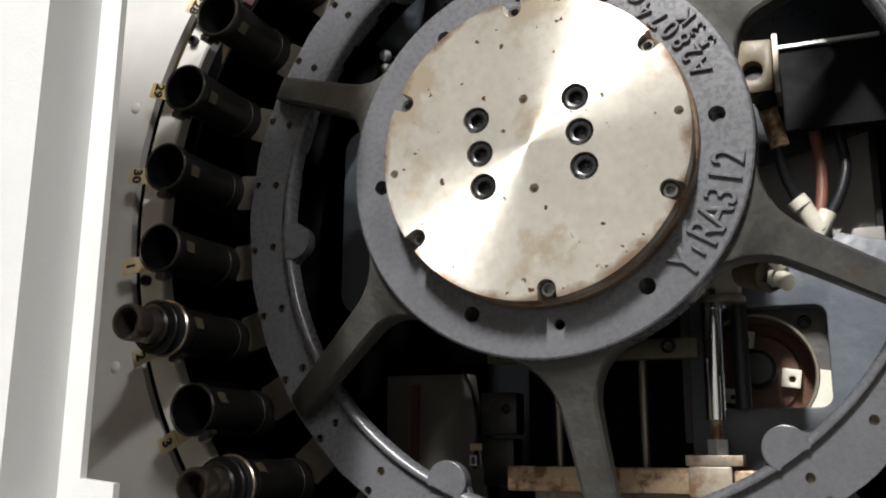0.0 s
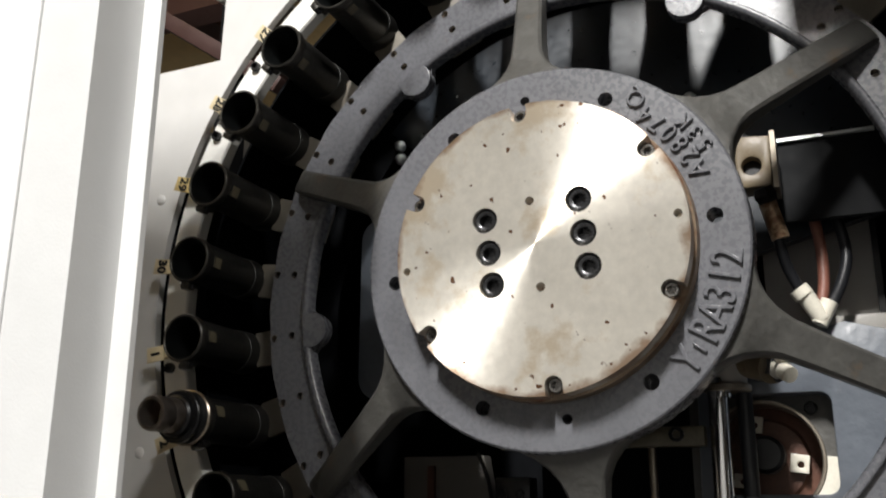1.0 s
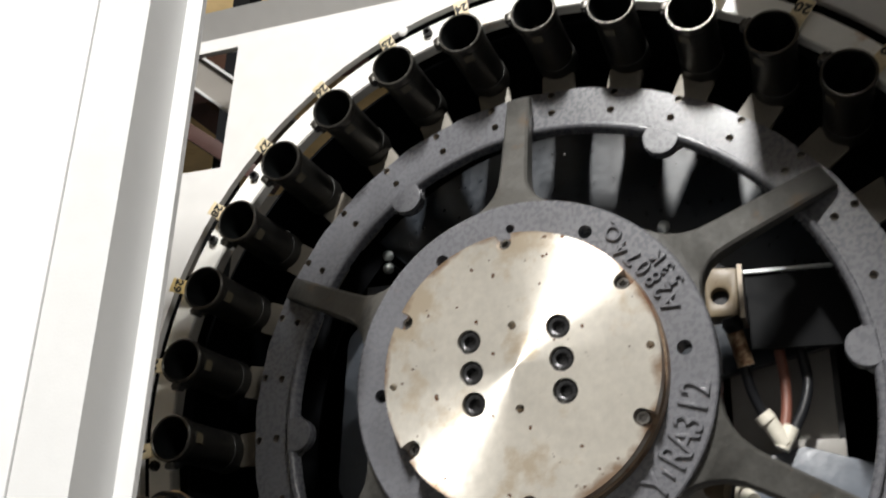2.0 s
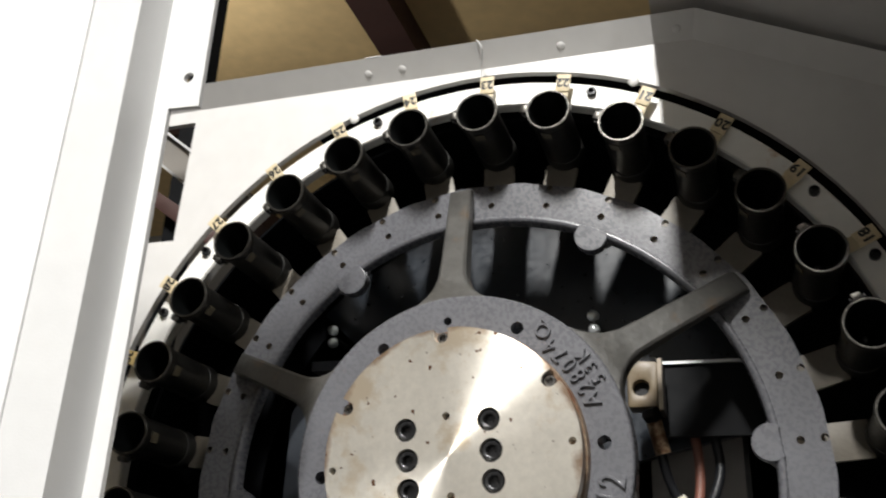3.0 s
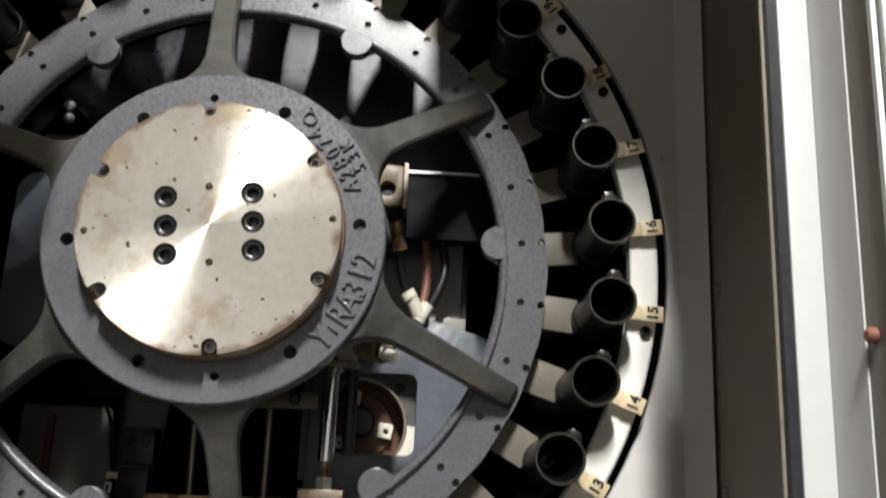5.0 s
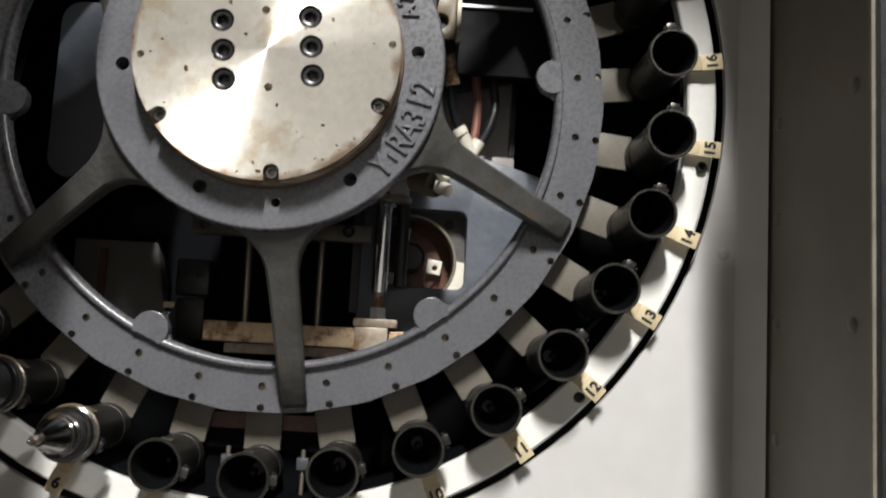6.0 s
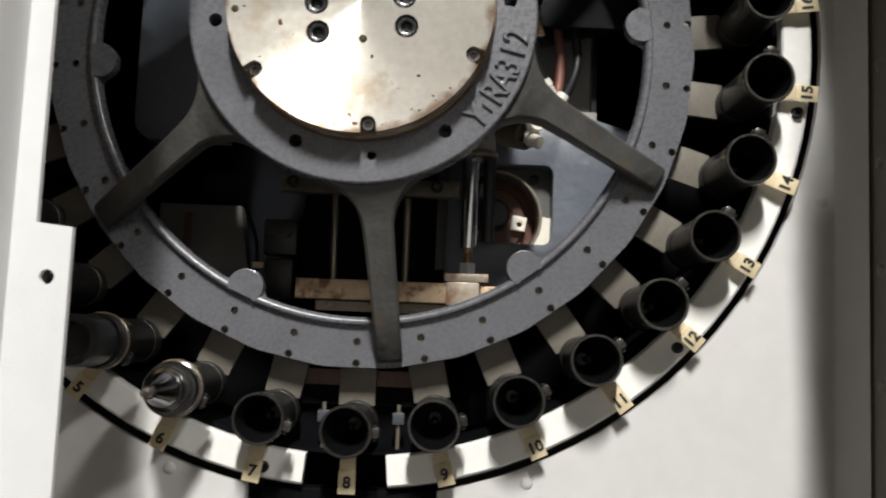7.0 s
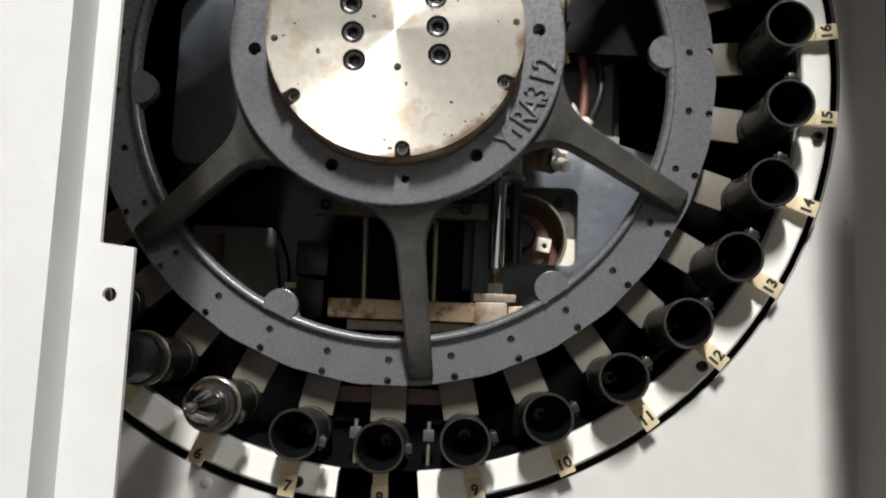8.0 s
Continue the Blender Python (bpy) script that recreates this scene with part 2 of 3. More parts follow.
def box(x0, x1, y0, y1, z0, z1, bm=None):
    bm = bm or bmesh.new()
    m = Matrix.Translation(((x0 + x1) / 2, (y0 + y1) / 2, (z0 + z1) / 2)) @ Matrix.Diagonal((x1 - x0, y1 - y0, z1 - z0, 1))
    bmesh.ops.create_cube(bm, size=1, matrix=m)
    return bm


def rod(a, b, r, n=20, r2=None):
    bm = bmesh.new()
    a, b = Vector(a), Vector(b)
    turn = (b - a).to_track_quat("Z", "Y").to_matrix().to_4x4()
    bmesh.ops.create_cone(bm, cap_ends=True, segments=n, radius1=r, radius2=r if r2 is None else r2, depth=(b - a).length,
                          matrix=Matrix.Translation((a + b) / 2) @ turn)
    return bm


def pipe(points, r, n=12, steps=10):
    """A hose through the points."""
    pts = [Vector(p) for p in points]
    ext = [2 * pts[0] - pts[1], *pts, 2 * pts[-1] - pts[-2]]
    path = []
    for i in range(1, len(ext) - 2):
        p0, p1, p2, p3 = ext[i - 1:i + 3]
        for k in range(steps):
            t = k / steps
            path.append(0.5 * (2 * p1 + (p2 - p0) * t + (2 * p0 - 5 * p1 + 4 * p2 - p3) * t * t + (3 * p1 - p0 - 3 * p2 + p3) * t ** 3))
    path.append(pts[-1])
    bm = bmesh.new()
    rows = []
    for i, p in enumerate(path):
        d = path[min(i + 1, len(path) - 1)] - path[max(i - 1, 0)]
        u = d.cross(Vector((0, 1, 0.05))).normalized()
        w = d.cross(u).normalized()
        rows.append([bm.verts.new(p + r * (math.cos(2 * math.pi * k / n) * u + math.sin(2 * math.pi * k / n) * w)) for k in range(n)])
    for p, q in zip(rows, rows[1:]):
        for k in range(n):
            bm.faces.new((p[k], p[(k + 1) % n], q[(k + 1) % n], q[k]))
    bm.faces.new(rows[0])
    bm.faces.new(rows[-1])
    return bm


def letters(text, size, depth, material, name="lettering", bold=0.0, soft=0.0):
    """Solid letters, standing in the x-z plane and facing -y, centred."""
    curve = bpy.data.curves.new(name, "FONT")
    curve.body, curve.size, curve.extrude, curve.offset = text, size, depth, bold
    curve.align_x, curve.align_y = "CENTER", "CENTER"
    curve.resolution_u = 3
    curve.bevel_depth, curve.bevel_resolution = soft, 1
    ob = new(name, curve)
    bpy.context.view_layer.update()
    me = bpy.data.meshes.new_from_object(ob.evaluated_get(bpy.context.evaluated_depsgraph_get()))
    me.transform(Matrix.Rotation(radians(90), 4, "X"))
    bpy.data.objects.remove(ob)
    bpy.data.curves.remove(curve)
    me.materials.clear()
    me.materials.append(material)
    return me


def spin(angle, r=0.0, y=0.0):
    """The pose of a piece at that angle and radius round the hub's axis, its x axis pointing outwards."""
    return Matrix.Rotation(-radians(angle), 4, "Y") @ Matrix.Translation((r, y, 0))


def thing(name, label, category, at=None, group="", kind=""):
    ob = new(name)
    if at is not None:
        ob.matrix_basis = at
    return tagged(ob, label, category, group, kind)


def cap_screw_mesh(r, h, name="cap_screw", material=None):
    """A socket head facing -y, its top at y = 0."""
    s = r * 0.56
    return finish(lathe([(0, h * 0.55), (s, h * 0.55), (s, 0.0006), (s * 1.12, 0), (r * 0.88, 0), (r, r * 0.12), (r, h), (0, h)], 18, closed=False), name, material or SCREW, 40)


# ---------------------------------------------------------------- the room round the machine
part("floor", box(-7, 7, -7, 6, -0.1, 0), CONCRETE, None)
tagged(bpy.data.objects["floor"], "grey concrete workshop floor", "floor", kind="structure")
for name, b in (("wall_north", (-7, 7, 6, 6.1, 0, 5)), ("wall_south", (-7, 7, -7.1, -7, 0, 5)), ("wall_east", (7, 7.1, -7, 6, 0, 5)), ("wall_west", (-7.1, -7, -7, 6, 0, 5))):
    tagged(part(name, box(*b), PLASTER, None), "plain painted workshop wall", "wall", kind="structure")
tagged(part("ceiling", box(-7.1, 7.1, -7.1, 6.1, 5.0, 5.1), INSULATION, None), "tan insulated workshop ceiling", "ceiling", kind="structure")
for k in range(5):
    x = -6.17 + 2.3 * k
    purlin = thing("purlin", "dark red steel purlin under the roof", "beam", pose(x, 0, 4.9, 0, 0, 0), "roof purlins", "structure")
    bm = box(-0.12, 0.12, -7, 6, -0.1, 0.1)
    part("flange", bm, PURLIN, purlin)
for k in range(4):
    rafter = thing("rafter", "dark red steel rafter under the roof", "beam", pose(0, -4.5 + 2.65 * k, 4.72, 0, 0, 0), "roof rafters", "structure")
    part("web", box(-7, 7, -0.1, 0.1, -0.16, 0.079), PURLIN, rafter)

# ---------------------------------------------------------------- enclosure of the magazine
WALL_Y = -0.02
RC = (-0.006, 1.605)        # centre of the round opening
hole = [(0.12, 0.62)] + arc(RC[0] - 0.003, RC[1] + 0.006, 0.637, -78.5, 258.5, 96) + [(-0.12, 0.62)]
window_hole = [(-0.70, 2.004), (-0.562, 2.004), (-0.556, 2.237), (-0.70, 2.237)]
back = thing("wall_back", "cream painted sheet-metal back wall with a large round opening", "wall", kind="structure")
part("sheet", slab([(-0.86, 0.0), (0.645, 0.0), (0.645, 2.103), (0.322, 2.262), (-0.86, 2.262)], [hole, window_hole], WALL_Y, WALL_Y + 0.012), PANEL, back, bevel=0.0)


def lip(a, b, out, name="folded_lip"):
    """The sheet's edge from a to b, folded forward at 45 degrees."""
    bm = bmesh.new()
    d = 0.033
    f = [(a[0], WALL_Y, a[1]), (b[0], WALL_Y, b[1]), (b[0] + out[1][0] * d, WALL_Y - d, b[1] + out[1][1] * d), (a[0] + out[0][0] * d, WALL_Y - d, a[1] + out[0][1] * d)]
    vs = [bm.verts.new(p) for p in f]
    face = bm.faces.new(vs)
    got = bmesh.ops.extrude_face_region(bm, geom=[face])
    bmesh.ops.translate(bm, vec=(0, 0.003, 0.002), verts=[v for v in got["geom"] if isinstance(v, bmesh.types.BMVert)])
    return part(name, bm, PANEL, back, smooth=0)


lip((-0.86, 2.262), (0.322, 2.262), ((0, 1), (0.24, 1)))
lip((0.322, 2.262), (0.645, 2.103), ((0.24, 1), (1, 0.62)))
lip((0.645, 2.103), (0.645, 0.0), ((1, 0.62), (1, 0)))
rivet = finish(lathe([(0, -0.0030), (0.004, -0.0027), (0.0072, -0.0014), (0.0085, 0), (0.0085, 0.002)], 14, closed=False), "button_screw", PANEL, 60)
for x, z in ((0.236, 1.002), (-0.240, 1.003), (0.628, 1.397), (-0.655, 1.397), (0.628, 1.781), (-0.656, 1.783), (-0.24, 2.2), (0.23, 2.2)):
    put("button_screw", rivet, back, at=pose(x, WALL_Y, z))
for x in (-0.214, -0.152, 0.119, 0.30):
    put("button_screw", rivet, back, at=pose(x, WALL_Y - 0.0125, 2.2765, 45))

side = thing("wall_right", "cream sheet-metal side wall of the enclosure, its shade put into a brownish grey", "wall", kind="structure")
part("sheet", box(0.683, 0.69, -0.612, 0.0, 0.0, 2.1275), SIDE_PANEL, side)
small = finish(lathe([(0, -0.005), (0.005, -0.0042), (0.0082, -0.0018), (0.009, 0)], 14, closed=False), "screw", GREY_PANEL, 60)
for y, z in ((-0.075, 1.573), (-0.075, 1.441), (-0.075, 1.30), (-0.286, 1.291), (-0.292, 1.561), (-0.286, 1.03), (-0.075, 1.15)):
    put("screw", small, side, at=Matrix.Translation((0.683, y, z)) @ Matrix.Rotation(radians(-90), 4, "Z"))
roof = thing("roof_cover", "grey painted sloping sheet-metal roof cover", "cover", kind="structure")
bm = bmesh.new()
front_y, back_y = -0.665, 0.05
vs = [bm.verts.new(p) for p in ((0.262, back_y, 2.318), (0.345, back_y, 2.318), (0.69, back_y, 2.128), (0.69, front_y, 2.128), (0.345, front_y, 2.318), (0.262, front_y, 2.318))]
f = [bm.faces.new((vs[0], vs[1], vs[4], vs[5])), bm.faces.new((vs[1], vs[2], vs[3], vs[4]))]
got = bmesh.ops.extrude_face_region(bm, geom=f)
bmesh.ops.translate(bm, vec=(0, 0, 0.006), verts=[v for v in got["geom"] if isinstance(v, bmesh.types.BMVert)])
part("sheet", bm, ROOF_PANEL, roof, smooth=0)

# door frame on the left: a stepped white post with a tab above and below, and the panel beside it
door = thing("wall_left", "white painted door frame with folded edge and screw tabs", "door frame", kind="structure")
EX, TX, PX = -0.205, -0.176, -0.224
strip = [(PX, 0.0), (TX, 0.0), (TX, 1.262), (EX, 1.265), (EX, 1.902), (TX + 0.008, 1.900), (TX + 0.008, 2.30), (PX, 2.30)]
part("edge_strip", slab(strip, [ring_of(-0.1935, 1.222, 0.006, 18), ring_of(-0.186, 1.938, 0.006, 18)], -0.552, -0.546), WHITE, door)
part("return_fold", box(PX - 0.002, PX, -0.602, -0.546, 0.0, 2.30), WHITE, door)
part("panel", box(-0.2856, PX - 0.002, -0.602, -0.596, 0.0, 2.30), WHITE, door)
part("door_sheet", box(-1.6, -0.2868, -0.604, -0.598, 0.0, 2.30), WHITE, door, bevel=0.001)

post = thing("wall_front", "white painted front post with black rubber seal and hinge", "door frame", kind="structure")
PY = -0.62
part("rubber_seal", box(0.5445, 0.553, PY + 0.002, PY + 0.012, 0.0, 1.768), HOSE_BLACK, post)
part("seal_lip", box(0.5415, 0.5443, PY + 0.010, PY + 0.014, 0.0, 1.768), BRACKET, post)
part("post_face", box(0.553, 0.5785, PY, PY + 0.010, 0.0, 2.3), WHITE, post, bevel=0.0015)
part("inner_return", box(0.5785, 0.583, PY - 0.055, PY + 0.006, 0.0, 2.3), WHITE, post)
part("outer_return", box(0.580, 0.584, PY - 0.096, PY - 0.0555, 0.0, 2.3), GREY_PANEL, post)
part("outer_edge", box(0.577, 0.581, PY - 0.102, PY - 0.0965, 0.0, 2.3), WHITE, post)
part("outer_panel", box(0.584, 0.86, PY - 0.106, PY - 0.097, 0.0, 2.3), WHITE, post, bevel=0.001)
part("latch_block", box(0.531, 0.561, PY - 0.018, PY - 0.0005, 1.783, 2.05), WHITE, post, bevel=0.002)
# black box stands in for the shade below the latch block
part("latch_shade", box(0.533, 0.556, PY - 0.014, PY - 0.0005, 1.769, 1.7825), HOSE_BLACK, post, "black strip in place of the shade under the latch")
part("hinge_barrel", rod((0.5680, PY - 0.018, 1.788), (0.5680, PY - 0.018, 1.95), 0.0088, 18), WHITE, post)
part("hinge_pin", lathe([(0, -0.022), (0.006, -0.020), (0.0085, -0.012), (0.0085, 0.004), (0, 0.004)], 16, closed=False), CHROME, post, "chrome hinge pin", at=Matrix.Translation((0.5680, PY - 0.018, 1.783)) @ Matrix.Rotation(radians(90), 4, "X"))
for y, z in ((-0.681, 1.735), (-0.688, 1.399)):
    part("button", lathe([(0, -0.007), (0.004, -0.0065), (0.006, -0.004), (0.006, 0)], 16, closed=False), HOSE_RED, post, "orange-brown button", at=Matrix.Translation((0.5795, y, z)) @ Matrix.Rotation(radians(-90), 4, "Z"))

# housing behind the wheel, coloured near-black for its shade, open at the upper left
housing = thing("wall_housing", "housing behind the tool wheel, near-black in place of shade", "housing", kind="structure")
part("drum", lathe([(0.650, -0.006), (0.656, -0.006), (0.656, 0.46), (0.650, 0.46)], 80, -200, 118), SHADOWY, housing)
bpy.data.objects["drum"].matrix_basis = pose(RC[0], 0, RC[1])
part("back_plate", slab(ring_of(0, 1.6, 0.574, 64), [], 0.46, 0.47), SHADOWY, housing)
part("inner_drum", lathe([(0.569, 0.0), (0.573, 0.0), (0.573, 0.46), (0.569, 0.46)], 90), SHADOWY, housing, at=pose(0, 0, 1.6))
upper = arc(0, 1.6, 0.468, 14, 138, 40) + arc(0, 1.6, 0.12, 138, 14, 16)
# added ring, hides lit things behind the pots
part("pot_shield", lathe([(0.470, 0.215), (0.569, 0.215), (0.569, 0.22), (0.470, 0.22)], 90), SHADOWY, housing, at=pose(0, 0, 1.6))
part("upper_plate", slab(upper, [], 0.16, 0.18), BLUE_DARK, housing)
# near-black box stands in for the shade in the bottom slot
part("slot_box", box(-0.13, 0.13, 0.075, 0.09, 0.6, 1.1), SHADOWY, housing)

# ---------------------------------------------------------------- white guide ring
guide = thing("guide_ring", "white nylon guide ring with rust stains, round the tool pots", "guide ring", pose(RC[0], 0, RC[1]))
part("ring", lathe([(0.577, -0.026), (0.579, -0.029), (0.615, -0.029), (0.618, -0.026), (0.618, -0.008), (0.577, -0.008)], 120, -84.6, 264.8), NYLON, guide)
part("backing_strip", lathe([(0.6185, -0.014), (0.6215, -0.014), (0.6215, 0.004), (0.6185, 0.004)], 120, -84.6, 264.8), EDGING, guide, "black rubber edging")
ring_screw = cap_screw_mesh(0.0075, 0.012, "ring_screw", BLACK)
for a in (-8.5, 38.2, 107.8, 142.5, 154.1, 73.4, 26.9, -43.6, -100.2, -171.5):
    put("ring_screw", ring_screw, guide, at=pose(0.603 * math.cos(radians(a)), -0.037, 0.603 * math.sin(radians(a))))

# ---------------------------------------------------------------- tool wheel; its own axes are turned six degrees
wheel = thing("tool_carousel", "grey painted cast-iron tool wheel with six spokes and raised lettering", "tool wheel", pose(0, 0, 1.6, 0, -6, 0))
POT_ANGLES = [-96 + 12 * k for k in range(30)]

outer = [p for a in POT_ANGLES for p in ((0.4565 * math.cos(radians(a - 5)), 0.4565 * math.sin(radians(a - 5))), (0.4565 * math.cos(radians(a + 5)), 0.4565 * math.sin(radians(a + 5))))]
inner = []
for k in range(6):
    inner += arc(0, 0, 0.387, 60 * k + 4.6, 60 * k + 55.4, 20)
    c = 60 * (k + 1)
    lx, lz = 0.384 * math.cos(radians(c)), 0.384 * math.sin(radians(c))
    inner += arc(lx, lz, 0.024, c + 180 + 75, c + 180 - 75, 12)[::1]
rim_holes = [ring_of(r * math.cos(radians(a)), r * math.sin(radians(a)), 0.0052, 12) for a in POT_ANGLES for r in (0.42, 0.4492)]
part("rim", slab(outer, [inner, *rim_holes], 0.0, 0.011), CAST, wheel, smooth=25)
part("raised_lip", lathe([(0.3975, 0.0), (0.3972, -0.0075), (0.3963, -0.0090), (0.3945, -0.0099), (0.3920, -0.0098), (0.3893, -0.0086), (0.3873, -0.0063), (0.3862, -0.0025), (0.3858, 0.009), (0.3975, 0.009)], 120), CAST, wheel)


def boss_mesh():
    """A round-nosed tab of the rim, its face level with the lip."""
    nose = arc(0.3835, 0, 0.0245, 52, 308, 26)
    reach = math.degrees(math.atan2(nose[0][1], nose[0][0]))
    flare = arc(0, 0, 0.3962, -reach, reach, 8)[1:-1]
    return finish(slab(nose + flare, [], -0.0102, 0.008), "boss", CAST, 0, 0.0012)


boss = boss_mesh()
for k in range(6):
    put("boss", boss, wheel, at=spin(60 * k))

ring_holes = [ring_of(0.1882 * math.cos(radians(a)), 0.1882 * math.sin(radians(a)), 0.0088, 18) for a in range(0, 360, 60)]
ring_holes += [ring_of(0, s * 0.1882, 0.0058, 14) for s in (-1, 1)]
part("hub_ring", slab(ring_of(0, 0, 0.2205, 110), [ring_of(0, 0, 0.160, 72), *ring_holes], -0.135, -0.095), CAST, wheel, smooth=25, bevel=0.0)
part("hub_edge", lathe([(0.2205, -0.135), (0.2225, -0.1335), (0.2235, -0.130), (0.2235, -0.094), (0.2205, -0.094)], 110), CAST, wheel)
part("hub_body", lathe([(0.145, -0.10), (0.172, -0.094), (0.16, 0.16), (0.12, 0.16), (0.12, -0.10)], 60), CAST_DARK, wheel)


def spoke():
    bm = bmesh.new()
    rows = []
    for r, w in ((0.214, 0.062), (0.224, 0.046), (0.236, 0.034), (0.250, 0.0255), (0.268, 0.0205), (0.30, 0.0190), (0.38, 0.0180), (0.444, 0.0172), (0.4485, 0.0165)):
        k = (r - 0.22) / 0.23
        yf, yb = -0.126 + 0.110 * k, -0.092 + 0.094 * k
        if r > 0.445:
            yf += 0.006
        e = 0.0035
        rows.append([bm.verts.new(p) for p in ((r, yb, -w), (r, yf + e, -w), (r, yf, -w + e), (r, yf, w - e), (r, yf + e, w), (r, yb, w))])
    for p, q in zip(rows, rows[1:]):
        for j in range(6):
            bm.faces.new((p[j], p[(j + 1) % 6], q[(j + 1) % 6], q[j]))
    bm.faces.new(rows[0])
    bm.faces.new(rows[-1])
    return finish(bm, "spoke", SPOKE, 40)


liner = finish(lathe([(0.0056, -0.0003), (0.0052, 0.0006), (0.0049, 0.0075), (0.0053, 0.0100)], 14, closed=False), "threaded_hole", PULL_RING, 50)
for a in POT_ANGLES:
    for r in (0.42, 0.4492):
        put("threaded_hole", liner, wheel, at=spin(a, r))

spoke_mesh = spoke()
for k in range(6):
    put("spoke", spoke_mesh, wheel, at=spin(-90 + 60 * k))


def cast_text(text, size, radius, start, step, narrow=1.0, bold=-0.0006):
    for i, ch in enumerate(text):
        a = radians(start + step * i)
        me = letters(ch, size, 0.0022, CAST, "cast_letter", bold, 0.0009)
        put("cast_letter", me, wheel, at=Matrix.Translation((radius * math.cos(a), -0.1362, radius * math.sin(a))) @ Matrix.Rotation(-(a + radians(90)), 4, "Y") @ Matrix.Diagonal((narrow, 1, 1, 1)))


cast_text("Y", 0.044, 0.2005, -47.5, 1, 0.75)
cast_text("1", 0.022, 0.2030, -42.5, 1, 0.9)
cast_text("RA312", 0.047, 0.1995, -36.8, 5.75, 0.78)
cast_text("A28074", 0.030, 0.1885, 16.6, 5.5, 0.88)
cast_text("Q", 0.028, 0.2005, 50, 1)
cast_text("53K", 0.0245, 0.2085, 22.6, 5.0, 0.9)

# cover plate on the hub
cover = thing("hub_cover_plate", "round face-turned steel hub plate with rust freckles and cap screws", "cover plate", pose(0, 0, 1.6, 0, -6, 0))
edge = []
for k in range(6):
    c = 30 + 60 * k
    edge += arc(0, 0, 0.1665, c - 56.6, c - 3.4, 22)
    nx, nz = 0.1558 * math.cos(radians(c)), 0.1558 * math.sin(radians(c))
    edge += arc(nx, nz, 0.0098, c - 90, c - 270, 10)
big = [(sx * 0.0546, dz) for sx in (-1, 1) for dz in (0.0388, 0.0003, -0.0370)]
holes = [ring_of(x, z, 0.0148, 28) for x, z in big] + [ring_of(0, s * 0.0497, 0.0052, 14) for s in (-1, 1)] + [ring_of(s * 0.1555, -0.001, 0.0048, 14) for s in (-1, 1)]
part("plate", slab(edge, holes, -0.1715, -0.150), TURNED, cover, smooth=25)
part("spigot", lathe([(0, -0.1515), (0.1640, -0.1515), (0.1665, -0.149), (0.1690, -0.147), (0.1705, -0.135), (0, -0.135)], 96, closed=False), RUST_EDGE, cover, "rust-stained turned edge")
big_screw = cap_screw_mesh(0.0128, 0.016)
# near-black ring puts shade into the gap round each screw head
shade_ring = finish(lathe([(0.0126, -0.158), (0.0147, -0.158), (0.0147, -0.155), (0.0126, -0.155)], 24), "bore_shade", BORE)
for x, z in big:
    put("cap_screw", big_screw, cover, "black socket-head cap screw", pose(x, -0.1690, z))
    put("counterbore", shade_ring, cover, at=pose(x, 0, z))
small_screw = cap_screw_mesh(0.0078, 0.012, "cap_screw", EDGE_SCREW)
for k in range(6):
    c = radians(30 + 60 * k)
    put("edge_screw", small_screw, cover, at=pose(0.1556 * math.cos(c), -0.1640, 0.1556 * math.sin(c)))

# ---------------------------------------------------------------- tool pots
sleeve_mesh = finish(lathe([(0.0294, -0.0968), (0.0303, -0.0968), (0.0306, -0.084), (0.0309, -0.08), (0.0302, -0.077), (0.0300, 0.044), (0.0285, 0.0465), (0.0285, 0.056), (0, 0.056)], 36, closed=False), "sleeve", POT)
collar_mesh = finish(lathe([(0.0296, -0.0975), (0.0304, -0.0985), (0.0322, -0.0985), (0.0334, -0.0970), (0.0334, -0.086), (0.0325, -0.0845), (0.0303, -0.0845), (0.0292, -0.0905)], 40), "collar", POT_EDGE)
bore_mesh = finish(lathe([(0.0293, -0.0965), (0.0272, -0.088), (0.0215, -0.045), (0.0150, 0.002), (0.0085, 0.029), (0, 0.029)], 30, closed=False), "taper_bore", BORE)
grip_mesh = finish(lathe([(0, -0.030), (0.004, -0.0285), (0.0055, -0.025), (0.0058, -0.020), (0.0045, -0.014), (0.0045, 0.0), (0, 0.0)], 18, closed=False), "grip_ball", BLACK, 60)
band_mesh = finish(lathe([(0.0295, 0.020), (0.0310, 0.021), (0.0316, 0.024), (0.0316, 0.046), (0.0300, 0.048), (0.0285, 0.048)], 36), "band", POT)
clip_bm = box(-0.0065, 0.0065, -0.0965, -0.083, 0.0325, 0.0425)
box(-0.0045, 0.0065, -0.0935, -0.070, 0.030, 0.037, clip_bm)
clip_mesh = finish(clip_bm, "clip", POT_EDGE, 30, 0.0012)
clip_screw_mesh = finish(rod((0.011, -0.089, 0.0365), (-0.0095, -0.089, 0.0365), 0.0036, 10), "clip_screw", BLACK)
arm_bm = box(-0.123, -0.024, 0.042, 0.051, -0.0255, 0.0255)
box(-0.123, -0.085, 0.0115, 0.0419, -0.0255, 0.0255, arm_bm)
arm_mesh = finish(arm_bm, "mounting_arm", BRACKET, 30, 0.0012)
label_mesh = finish(box(-0.0316, -0.0305, -0.079, -0.064, -0.0075, 0.0075), "body_label", OLD_LABEL, 30)
tag_mesh = finish(box(0.0370, 0.0640, -0.0465, -0.0450, -0.0102, 0.0102), "number_tag", TAG, 30, 0.0005)
tab_mesh = finish(box(0.0570, 0.0875, -0.0485, -0.0467, -0.0112, 0.0112), "tag_face", TAG, 30, 0.0005)
